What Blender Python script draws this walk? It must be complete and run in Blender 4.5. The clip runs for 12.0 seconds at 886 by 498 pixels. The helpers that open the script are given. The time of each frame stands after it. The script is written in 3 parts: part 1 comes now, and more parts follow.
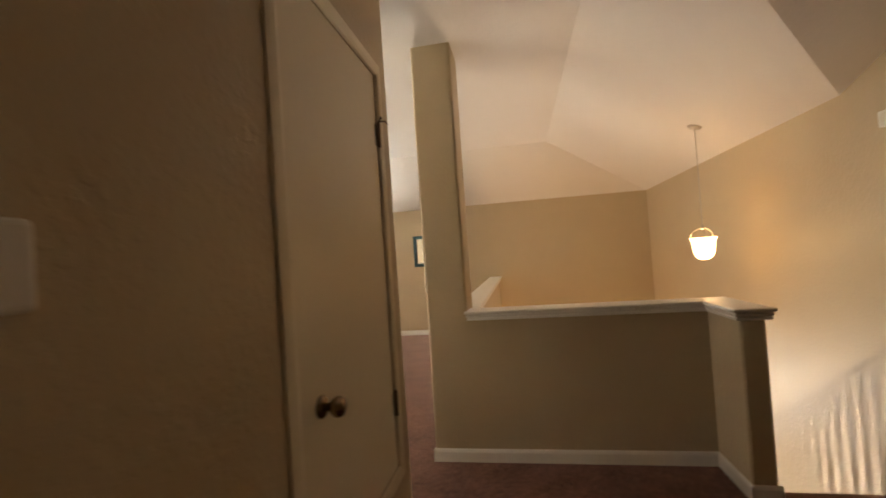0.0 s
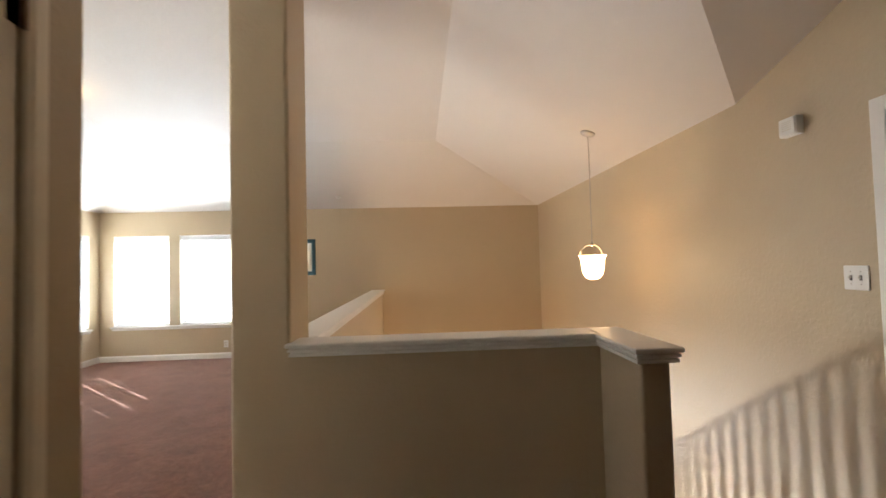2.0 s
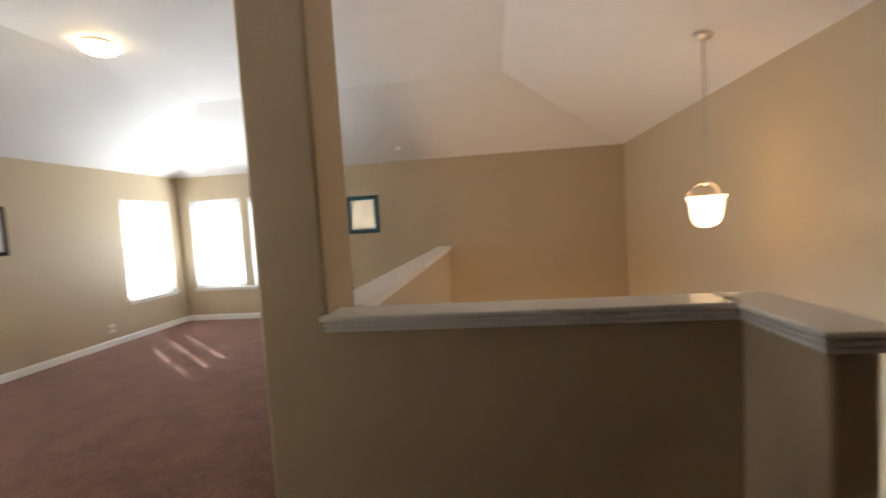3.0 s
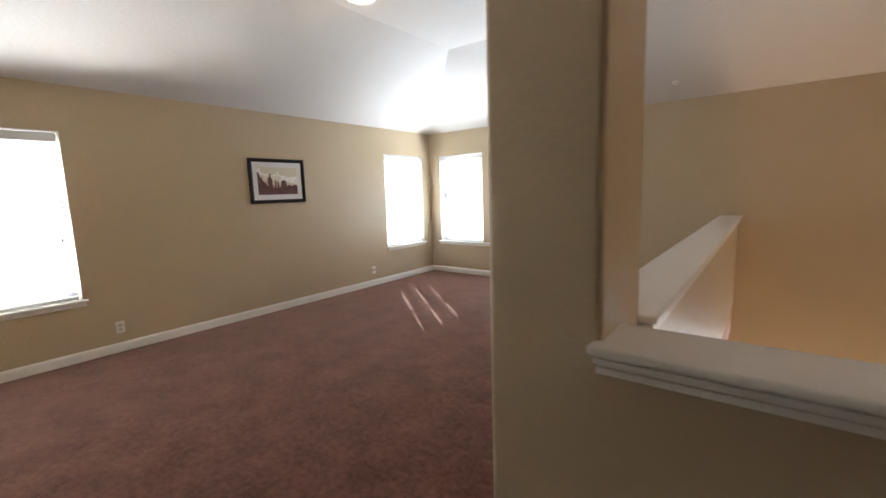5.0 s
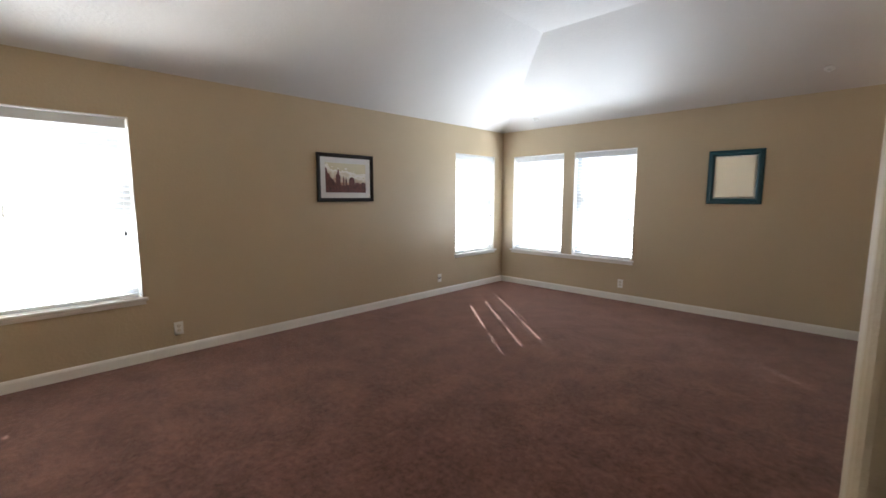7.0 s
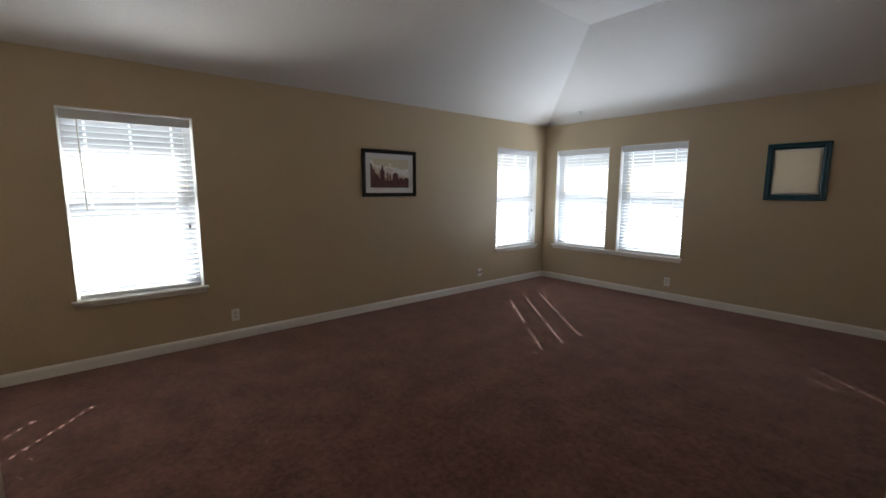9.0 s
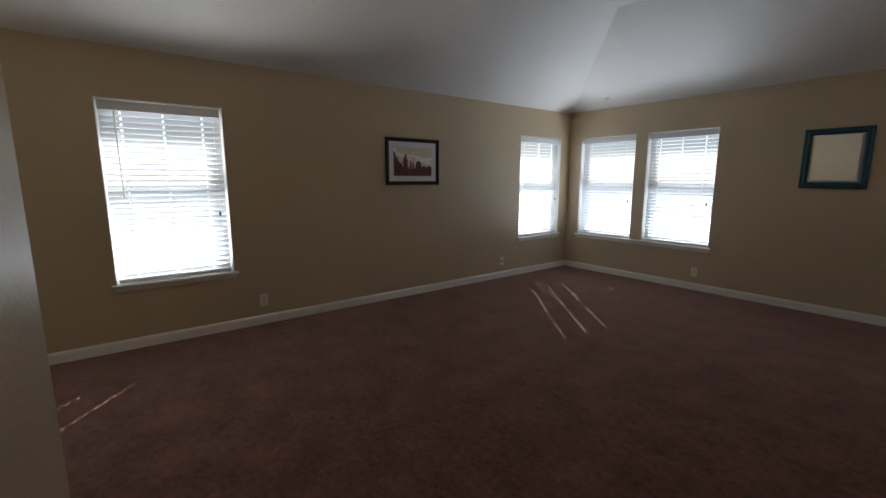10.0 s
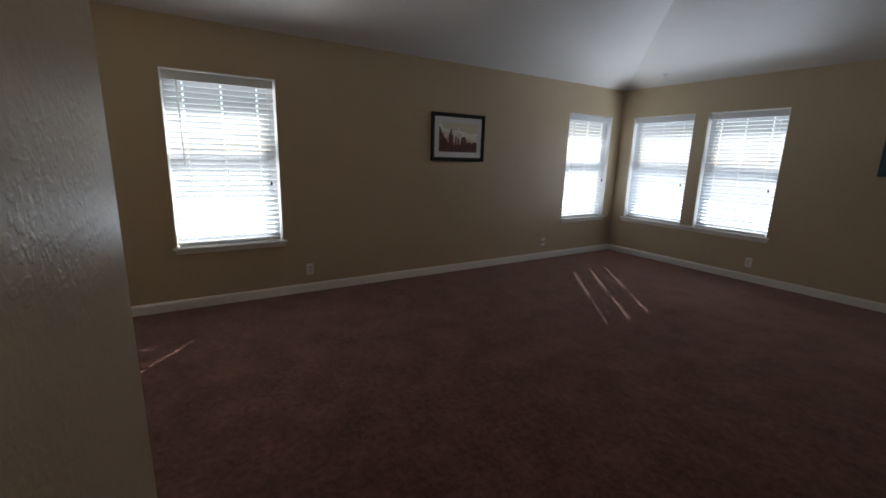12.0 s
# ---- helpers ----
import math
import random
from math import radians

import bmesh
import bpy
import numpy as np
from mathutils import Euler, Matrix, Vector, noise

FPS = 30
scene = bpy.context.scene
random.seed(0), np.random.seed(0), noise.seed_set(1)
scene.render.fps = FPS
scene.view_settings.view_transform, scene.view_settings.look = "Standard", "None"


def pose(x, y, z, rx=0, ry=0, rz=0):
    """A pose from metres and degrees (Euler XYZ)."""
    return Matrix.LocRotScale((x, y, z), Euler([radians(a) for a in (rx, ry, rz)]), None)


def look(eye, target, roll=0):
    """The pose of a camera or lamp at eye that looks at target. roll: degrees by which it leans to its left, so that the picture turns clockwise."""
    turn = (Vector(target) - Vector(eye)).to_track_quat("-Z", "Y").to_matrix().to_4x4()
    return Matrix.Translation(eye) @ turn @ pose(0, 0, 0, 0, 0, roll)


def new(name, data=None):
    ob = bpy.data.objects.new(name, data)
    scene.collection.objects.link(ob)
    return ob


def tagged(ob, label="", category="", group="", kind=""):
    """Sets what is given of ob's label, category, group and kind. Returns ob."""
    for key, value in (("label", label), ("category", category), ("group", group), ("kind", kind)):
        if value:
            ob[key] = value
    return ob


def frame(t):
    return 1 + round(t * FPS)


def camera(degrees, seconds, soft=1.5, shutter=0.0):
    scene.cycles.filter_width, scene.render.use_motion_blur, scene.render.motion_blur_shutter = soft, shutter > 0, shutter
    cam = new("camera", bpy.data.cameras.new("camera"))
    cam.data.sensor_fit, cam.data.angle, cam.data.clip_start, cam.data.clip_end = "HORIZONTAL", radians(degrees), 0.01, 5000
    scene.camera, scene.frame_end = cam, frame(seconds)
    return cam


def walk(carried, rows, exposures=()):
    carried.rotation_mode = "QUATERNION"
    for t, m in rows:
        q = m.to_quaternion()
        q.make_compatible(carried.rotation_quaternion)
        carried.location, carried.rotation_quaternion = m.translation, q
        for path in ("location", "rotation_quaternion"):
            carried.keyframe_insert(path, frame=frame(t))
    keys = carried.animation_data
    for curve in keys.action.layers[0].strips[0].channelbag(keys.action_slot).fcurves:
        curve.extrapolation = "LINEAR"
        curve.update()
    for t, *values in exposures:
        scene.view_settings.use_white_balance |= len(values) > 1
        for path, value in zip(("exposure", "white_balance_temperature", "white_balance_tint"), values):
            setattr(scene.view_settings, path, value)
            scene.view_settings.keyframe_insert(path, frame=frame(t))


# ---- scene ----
cam = camera(92.6, 12.0, shutter=0.5)
PATH = [
    (0, (0.691, -3.047, 1.476), (0.342, -1.079, 1.517), -3.9),
    (0.5, (0.789, -2.884, 1.446), (0.59, -0.894, 1.512), 0.7),
    (1, (0.828, -2.663, 1.447), (0.764, -0.668, 1.32), 1.0),
    (1.5, (0.88, -2.418, 1.455), (0.895, -0.422, 1.331), -3.7),
    (2, (0.958, -2.183, 1.456), (1.066, -0.188, 1.527), -1.5),
    (2.5, (0.976, -1.912, 1.436), (1.07, 0.086, 1.466), 0.7),
    (3, (0.983, -1.652, 1.43), (0.753, 0.331, 1.304), -3.5),
    (3.5, (0.964, -1.428, 1.429), (0.219, 0.412, 1.186), -2.4),
    (3.7, (0.94, -1.343, 1.433), (0.08, 0.44, 1.148), -1.0),
    (5.3, (0.466, -0.862, 1.427), (-0.806, 0.652, 1.121), -0.9),
    (5.5, (0.383, -0.805, 1.429), (-0.923, 0.66, 1.042), -0.0),
    (5.8, (0.254, -0.742, 1.387), (-1.071, 0.694, 0.958), 0.6),
    (6, (0.185, -0.723, 1.388), (-1.142, 0.725, 1.01), 0.6),
    (6.1, (0.151, -0.716, 1.378), (-1.171, 0.743, 1.026), 0.2),
    (6.5, (0.055, -0.686, 1.401), (-1.232, 0.815, 1.102), 0.9),
    (7, (-0.015, -0.694, 1.405), (-1.409, 0.72, 1.162), -0.0),
    (9, (0.013, -0.748, 1.431), (-1.503, 0.527, 1.155), 0.1),
    (9.5, (0.022, -0.76, 1.43), (-1.53, 0.463, 1.122), -0.4),
    (10, (0.01, -0.784, 1.419), (-1.559, 0.413, 1.094), -0.0),
    (10.5, (0.018, -0.803, 1.428), (-1.562, 0.376, 1.085), 0.9),
    (11, (0.011, -0.822, 1.409), (-1.573, 0.345, 1.056), 1.2),
    (11.5, (-0.008, -0.848, 1.405), (-1.619, 0.274, 1.027), 1.6),
    (12, (-0.027, -0.841, 1.406), (-1.674, 0.209, 0.978), 1.6),
]
walk(cam, [(t, look(eye, target, roll)) for t, eye, target, roll in PATH],
     [(0.0, 3.45, 7900, 12), (1.0, 3.65, 7000, 10), (1.5, 3.65, 6600, 10), (2.5, 3.35, 6200, 10), (3.7, 3.0, 6300, 10), (5.5, 3.05, 5950, 10),
      (7.0, 2.7, 5900, 10), (9.0, 1.6, 5900, 10), (12.0, 1.1, 5750, 10)])

# ---- world, sun, lamps ----
SUN = Vector((-0.765, 0.635, 0.605)).normalized()          # towards the sun
world = bpy.data.worlds.new("world")
scene.world = world
world.use_nodes = True
wn = world.node_tree
sky = wn.nodes.new("ShaderNodeTexSky")
sky.sky_type, sky.sun_disc = "NISHITA", False
sky.sun_elevation = math.asin(SUN.z)
sky.sun_rotation = math.atan2(SUN.x, SUN.y)
wn.nodes["Background"].inputs["Strength"].default_value = 0.1
wn.links.new(sky.outputs[0], wn.nodes["Background"].inputs["Color"])
sun_data = bpy.data.lights.new("sun", "SUN")
sun_data.energy, sun_data.angle, sun_data.color = 5.0, radians(0.4), (1.0, 0.95, 0.86)
sun = new("sun", sun_data)
sun.matrix_world = look(SUN * 30, (0, 0, 0))


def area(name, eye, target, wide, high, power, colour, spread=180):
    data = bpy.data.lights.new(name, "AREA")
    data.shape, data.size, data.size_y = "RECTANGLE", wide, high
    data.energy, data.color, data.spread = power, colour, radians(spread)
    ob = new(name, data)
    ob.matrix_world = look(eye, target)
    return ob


# the plan
XL, XR, YF = -4.29, 3.02, 5.05      # left, right and far walls
PLATE, FLAT = 2.44, 3.05             # wall plate and flat ceiling
YV = 0.416                           # where the valley meets the right wall
WT = 0.16                            # thickness of outer walls
LOW = -2.75                          # floor of the storey below
XD, YN, XC = 0.11, -1.066, -1.54      # hall wall, its end, face of the stub wall
YB, YA = -4.2, -2.75                  # back of hall, back of alcove

# daylight thrown up to the windows by the bright ground outside
SKYCOL = (0.86, 0.93, 1.0)
for x0, x1 in ((-4.07, -3.185), (-3.02, -2.145)):
    area("ground_light", ((x0 + x1) / 2, YF + 1.2, 0.4), ((x0 + x1) / 2, YF, 1.3), 2.3, 1.1, 22, SKYCOL)
# first lamp is stronger and warmer, added to light the hall and half wall
for y0, y1, power, colour in ((-2.35, -1.47, 48, (1.0, 0.94, 0.84)), (-0.865, 0.025, 19, SKYCOL), (3.905, 4.83, 16, SKYCOL)):
    area("ground_light", (XL - 1.2, (y0 + y1) / 2, 0.4), (XL, (y0 + y1) / 2, 1.3), 2.3, 1.1, power, colour)
area("sky_in_window", (0.9, YF + 0.6, -1.2), (0.9, YF, -1.3), 1.8, 1.6, 16, SKYCOL)
# lamps standing in for sunlight off the polished floor of the storey below
area("floor_bounce_lamp", (-1.15, 3.93, LOW + 0.05), (3.02, 0.8, -0.45), 0.12, 0.12, 1.1, (1.0, 0.93, 0.82), 34)
# a second, warmer lamp added to lift the stairwell's lower walls
area("floor_bounce_lamp", (1.0, 4.2, LOW + 0.05), (1.2, 4.4, 0.0), 1.2, 0.8, 6.5, (1.0, 0.66, 0.40))


# ---- materials ----
def material(name):
    m = bpy.data.materials.new(name)
    m.use_nodes = True
    return m, m.node_tree, m.node_tree.nodes["Principled BSDF"]


def grained(name, colour, rough=0.5, metal=0.0, vary=0.06, scale=3.0, fine=120.0, bump=0.0, bump_scale=60.0, depth=0.002, spec=0.5, flat=(0.0, 1.0)):
    """A surface with broad and fine variation of its colour, and relief."""
    m, t, b = material(name)
    co = t.nodes.new("ShaderNodeTexCoord")
    broad, small = t.nodes.new("ShaderNodeTexNoise"), t.nodes.new("ShaderNodeTexNoise")
    broad.inputs["Scale"].default_value, small.inputs["Scale"].default_value = scale, fine
    broad.inputs["Detail"].default_value, small.inputs["Detail"].default_value = 4, 3
    mix = t.nodes.new("ShaderNodeMath")
    mix.operation = "ADD"
    ramp = t.nodes.new("ShaderNodeMapRange")
    ramp.inputs["From Min"].default_value, ramp.inputs["From Max"].default_value = 0.5, 1.5
    ramp.inputs["To Min"].default_value, ramp.inputs["To Max"].default_value = 1 - vary, 1 + vary
    tint = t.nodes.new("ShaderNodeVectorMath")
    tint.operation = "SCALE"
    tint.inputs[0].default_value = colour
    for n in (broad, small):
        t.links.new(co.outputs["Object"], n.inputs["Vector"])
    t.links.new(broad.outputs[0], mix.inputs[0])
    t.links.new(small.outputs[0], mix.inputs[1])
    t.links.new(mix.outputs[0], ramp.inputs["Value"])
    t.links.new(ramp.outputs[0], tint.inputs["Scale"])
    t.links.new(tint.outputs[0], b.inputs["Base Color"])
    b.inputs["Roughness"].default_value, b.inputs["Metallic"].default_value = rough, metal
    b.inputs["Specular IOR Level"].default_value = spec
    if bump:
        relief, bp = t.nodes.new("ShaderNodeTexNoise"), t.nodes.new("ShaderNodeBump")
        relief.inputs["Scale"].default_value, relief.inputs["Detail"].default_value = bump_scale, 4
        level = t.nodes.new("ShaderNodeMapRange")
        level.interpolation_type = "SMOOTHSTEP"
        level.inputs["From Min"].default_value, level.inputs["From Max"].default_value = flat
        bp.inputs["Strength"].default_value, bp.inputs["Distance"].default_value = bump, depth
        t.links.new(co.outputs["Object"], relief.inputs["Vector"])
        t.links.new(relief.outputs[0], level.inputs["Value"])
        t.links.new(level.outputs[0], bp.inputs["Height"])
        t.links.new(bp.outputs[0], b.inputs["Normal"])
    return m


WALL = grained("wall_paint", (0.54, 0.435, 0.29), 0.42, vary=0.03, bump=0.28, bump_scale=38, depth=0.0022, flat=(0.44, 0.60))
CEIL = grained("ceiling_paint", (0.69, 0.655, 0.62), 0.6, vary=0.02, bump=0.2, bump_scale=30, depth=0.0022, flat=(0.44, 0.60))
TRIM = grained("white_trim_paint", (0.84, 0.82, 0.78), 0.38, vary=0.02)
DOOR = grained("cream_door_paint", (0.82, 0.74, 0.58), 0.35, vary=0.03, bump=0.15, bump_scale=30, depth=0.002)
VINYL = grained("white_vinyl", (0.82, 0.83, 0.83), 0.35, vary=0.01)
PLASTIC = grained("white_plastic", (0.84, 0.83, 0.80), 0.35, vary=0.01)
IVORY = grained("ivory_plastic", (0.70, 0.66, 0.58), 0.4, vary=0.02)
DARKGREY = grained("dark_plastic", (0.05, 0.05, 0.05), 0.4)
KNOB_METAL = grained("worn_bronze", (0.30, 0.22, 0.15), 0.26, 1.0, vary=0.08)
NICKEL = grained("brushed_nickel", (0.46, 0.42, 0.38), 0.28, 1.0, vary=0.05)
BRONZE = grained("aged_bronze", (0.16, 0.11, 0.08), 0.35, 1.0, vary=0.1)
BLACKWOOD = grained("black_frame_wood", (0.014, 0.012, 0.011), 0.5, spec=0.3, vary=0.2, bump=0.2, bump_scale=80)
TEAL = grained("teal_painted_wood", (0.013, 0.078, 0.11), 0.4, vary=0.12, scale=12, bump=0.3, bump_scale=70)
MATBOARD = grained("white_mat_board", (0.78, 0.78, 0.78), 0.8, vary=0.01)
RAILWOOD = grained("stained_rail_wood", (0.22, 0.12, 0.06), 0.4, vary=0.15, scale=8)
TILE = grained("polished_floor_tile", (0.42, 0.36, 0.30), 0.15, vary=0.1)
EARTH = grained("dry_ground", (0.30, 0.27, 0.22), 0.9, vary=0.2, scale=0.4, fine=6)


def carpet_material():
    m, t, b = material("brown_cut_pile_carpet")
    co = t.nodes.new("ShaderNodeTexCoord")
    tuft, fleck, broad = (t.nodes.new("ShaderNodeTexNoise") for _ in range(3))
    for n, s, d in ((tuft, 260, 4), (fleck, 24, 9), (broad, 4.0, 7)):
        n.inputs["Scale"].default_value, n.inputs["Detail"].default_value = s, d
        t.links.new(co.outputs["Object"], n.inputs["Vector"])
    fleck.inputs["Roughness"].default_value = 0.78
    a, c = t.nodes.new("ShaderNodeMath"), t.nodes.new("ShaderNodeMath")
    a.operation, c.operation = "MULTIPLY_ADD", "MULTIPLY_ADD"
    a.inputs[1].default_value, c.inputs[1].default_value = 0.8, 0.45
    t.links.new(tuft.outputs[0], a.inputs[0])
    t.links.new(fleck.outputs[0], a.inputs[2])
    t.links.new(broad.outputs[0], c.inputs[0])
    t.links.new(a.outputs[0], c.inputs[2])
    ramp = t.nodes.new("ShaderNodeValToRGB")
    ramp.color_ramp.elements[0].position, ramp.color_ramp.elements[0].color = 0.0, (0.055, 0.023, 0.018, 1)
    ramp.color_ramp.elements[1].position, ramp.color_ramp.elements[1].color = 1.0, (0.265, 0.127, 0.097, 1)
    spread = t.nodes.new("ShaderNodeMapRange")
    spread.inputs["From Min"].default_value, spread.inputs["From Max"].default_value = 0.91, 1.36
    t.links.new(c.outputs[0], spread.inputs["Value"])
    t.links.new(spread.outputs[0], ramp.inputs[0])
    t.links.new(ramp.outputs[0], b.inputs["Base Color"])
    b.inputs["Roughness"].default_value = 0.95
    b.inputs["Specular IOR Level"].default_value = 0.1
    b.inputs["Sheen Weight"].default_value, b.inputs["Sheen Roughness"].default_value = 0.6, 0.35
    b.inputs["Sheen Tint"].default_value = (0.95, 0.74, 0.66, 1)
    bp = t.nodes.new("ShaderNodeBump")
    bp.inputs["Strength"].default_value, bp.inputs["Distance"].default_value = 0.6, 0.005
    t.links.new(a.outputs[0], bp.inputs["Height"])
    t.links.new(bp.outputs[0], b.inputs["Normal"])
    return m


def glass_material():
    m, t, b = material("window_glass")
    b.inputs["Transmission Weight"].default_value, b.inputs["Roughness"].default_value = 1.0, 0.0
    b.inputs["IOR"].default_value, b.inputs["Base Color"].default_value = 1.45, (0.97, 1, 0.99, 1)
    return m


def mirror_material():
    m, t, b = material("mirror_glass")
    b.inputs["Metallic"].default_value, b.inputs["Roughness"].default_value = 0.6, 0.006
    b.inputs["Base Color"].default_value = (0.86, 0.88, 0.87, 1)
    return m


def slat_material():
    """White slats that let part of the daylight through."""
    m, t, b = material("white_blind_slat")
    b.inputs["Base Color"].default_value, b.inputs["Roughness"].default_value = (0.68, 0.69, 0.70, 1), 0.4
    tl, mx = t.nodes.new("ShaderNodeBsdfTranslucent"), t.nodes.new("ShaderNodeMixShader")
    tl.inputs[0].default_value = (0.86, 0.9, 0.95, 1)
    mx.inputs[0].default_value = 0.10
    t.links.new(b.outputs[0], mx.inputs[1])
    t.links.new(tl.outputs[0], mx.inputs[2])
    t.links.new(mx.outputs[0], t.nodes["Material Output"].inputs[0])
    return m


def lit_glass(name, colour, power):
    m, t, b = material(name)
    b.inputs["Base Color"].default_value, b.inputs["Roughness"].default_value = (0.9, 0.86, 0.8, 1), 0.35
    b.inputs["Emission Color"].default_value, b.inputs["Emission Strength"].default_value = (*colour, 1), power
    return m


def print_material():
    """A sepia print: a hazy sky over dark red towers."""
    m, t, b = material("sepia_city_print")
    co, sep = t.nodes.new("ShaderNodeTexCoord"), t.nodes.new("ShaderNodeSeparateXYZ")
    noise_tex, ramp, add = t.nodes.new("ShaderNodeTexNoise"), t.nodes.new("ShaderNodeValToRGB"), t.nodes.new("ShaderNodeMath")
    noise_tex.inputs["Scale"].default_value, noise_tex.inputs["Detail"].default_value = 7, 7
    add.operation = "MULTIPLY_ADD"
    add.inputs[1].default_value = 0.8
    level = t.nodes.new("ShaderNodeMath")
    level.operation = "SUBTRACT"
    level.inputs[1].default_value = 0.36
    t.links.new(noise_tex.outputs[0], level.inputs[0])
    t.links.new(co.outputs["Generated"], sep.inputs[0])
    t.links.new(co.outputs["Generated"], noise_tex.inputs["Vector"])
    t.links.new(level.outputs[0], add.inputs[0])
    slant = t.nodes.new("ShaderNodeMath")
    slant.operation = "MULTIPLY_ADD"
    slant.inputs[1].default_value = 0.3
    t.links.new(sep.outputs["X"], slant.inputs[0])
    t.links.new(sep.outputs["Z"], slant.inputs[2])
    t.links.new(slant.outputs[0], add.inputs[2])
    for p, c in ((0.2, (0.05, 0.014, 0.012, 1)), (0.42, (0.26, 0.07, 0.05, 1)), (0.56, (0.55, 0.34, 0.24, 1)), (0.78, (0.75, 0.70, 0.58, 1)), (1.1 - 0.1, (0.70, 0.66, 0.50, 1))):
        e = ramp.color_ramp.elements.new(p)
        e.color = c
    ramp.color_ramp.elements.remove(ramp.color_ramp.elements[0])
    t.links.new(add.outputs[0], ramp.inputs[0])
    t.links.new(ramp.outputs[0], b.inputs["Base Color"])
    b.inputs["Roughness"].default_value = 0.4
    return m


CARPET, GLASS, MIRROR, SLAT = carpet_material(), glass_material(), mirror_material(), slat_material()
PENDANT_GLASS = lit_glass("lit_pendant_glass", (1.0, 0.62, 0.30), 1.0)
DOME_GLASS = lit_glass("lit_dome_glass", (1.0, 0.72, 0.38), 1.8)
PRINT = print_material()
TOWER = grained("print_dark_red", (0.115, 0.038, 0.034), 0.5, vary=0.9, scale=28, fine=60)


# ---- shapes ----
def box(bm, x0, y0, z0, x1, y1, z1, bevel=0.0, segments=1):
    made = bmesh.ops.create_cube(bm, size=1)["verts"]
    m = Matrix.Translation(((x0 + x1) / 2, (y0 + y1) / 2, (z0 + z1) / 2)) @ Matrix.Diagonal((abs(x1 - x0), abs(y1 - y0), abs(z1 - z0), 1))
    bmesh.ops.transform(bm, matrix=m, verts=made)
    if bevel:
        edges = list({e for v in made for e in v.link_edges})
        bmesh.ops.bevel(bm, geom=edges, offset=bevel, segments=segments, affect="EDGES", profile=0.5)
    return bm


def boxes(*rows, bevel=0.0, segments=1):
    bm = bmesh.new()
    for r in rows:
        if bevel:
            one = box(bmesh.new(), *r, bevel=bevel, segments=segments)
            tmp = bpy.data.meshes.new("tmp")
            one.to_mesh(tmp)
            one.free()
            bm.from_mesh(tmp)
            bpy.data.meshes.remove(tmp)
        else:
            box(bm, *r)
    return bm


def lathe(profile, turns=32, m=Matrix()):
    """A surface turned about z from pairs of radius and height."""
    bm = bmesh.new()
    rings = []
    for r, z in profile:
        rings.append([bm.verts.new(m @ Vector((r * math.cos(a), r * math.sin(a), z))) for a in (2 * math.pi * k / turns for k in range(turns))])
    for lo, hi in zip(rings, rings[1:]):
        for k in range(turns):
            bm.faces.new((lo[k], lo[(k + 1) % turns], hi[(k + 1) % turns], hi[k]))
    for ring in (rings[0], rings[-1]):
        if (ring[0].co - ring[turns // 2].co).length > 1e-4:
            bm.faces.new(ring)
    bmesh.ops.remove_doubles(bm, verts=bm.verts, dist=1e-5)
    bmesh.ops.recalc_face_normals(bm, faces=bm.faces)
    return bm


def tube(points, r, turns=10):
    """A round bar along points."""
    bm = bmesh.new()
    rings = []
    pts = [Vector(p) for p in points]
    for i, p in enumerate(pts):
        way = (pts[min(i + 1, len(pts) - 1)] - pts[max(i - 1, 0)]).normalized()
        side = way.cross((0, 0, 1) if abs(way.z) < 0.9 else (1, 0, 0)).normalized()
        up = side.cross(way)
        rings.append([bm.verts.new(p + r * (side * math.cos(a) + up * math.sin(a))) for a in (2 * math.pi * k / turns for k in range(turns))])
    for lo, hi in zip(rings, rings[1:]):
        for k in range(turns):
            bm.faces.new((lo[k], lo[(k + 1) % turns], hi[(k + 1) % turns], hi[k]))
    bm.faces.new(rings[0])
    bm.faces.new(rings[-1])
    bmesh.ops.recalc_face_normals(bm, faces=bm.faces)
    return bm


def extrude(profile, a, b, m=Matrix()):
    """A closed profile of (u, v) pairs run from a to b; m lays (u, run, v) into the world."""
    bm = bmesh.new()
    ends = [[bm.verts.new(m @ Vector((u, s, v))) for u, v in profile] for s in (a, b)]
    n = len(profile)
    for k in range(n):
        bm.faces.new((ends[0][k], ends[0][(k + 1) % n], ends[1][(k + 1) % n], ends[1][k]))
    bm.faces.new(ends[0])
    bm.faces.new(ends[1])
    bmesh.ops.recalc_face_normals(bm, faces=bm.faces)
    return bm


def mesh_object(name, bm, mat, smooth=False):
    me = bpy.data.meshes.new(name)
    bmesh.ops.recalc_face_normals(bm, faces=bm.faces)
    bm.to_mesh(me)
    bm.free()
    me.materials.append(mat)
    if smooth:
        me.polygons.foreach_set("use_smooth", [True] * len(me.polygons))
    return new(name, me)


def part(name, bm, mat, parent, label="", smooth=False):
    ob = mesh_object(name, bm, mat, smooth)
    ob.parent = parent
    if label:
        tagged(ob, label)
    return ob


def thing(name, x, y, z, label, category, group="", turn=0):
    ob = new(name)
    ob.matrix_basis = pose(x, y, z, 0, 0, turn)
    return tagged(ob, label, category, group)


def structure(name, bm, mat, label, category="", smooth=False):
    return tagged(mesh_object(name, bm, mat, smooth), label, category or name.split("_")[0], kind="structure")


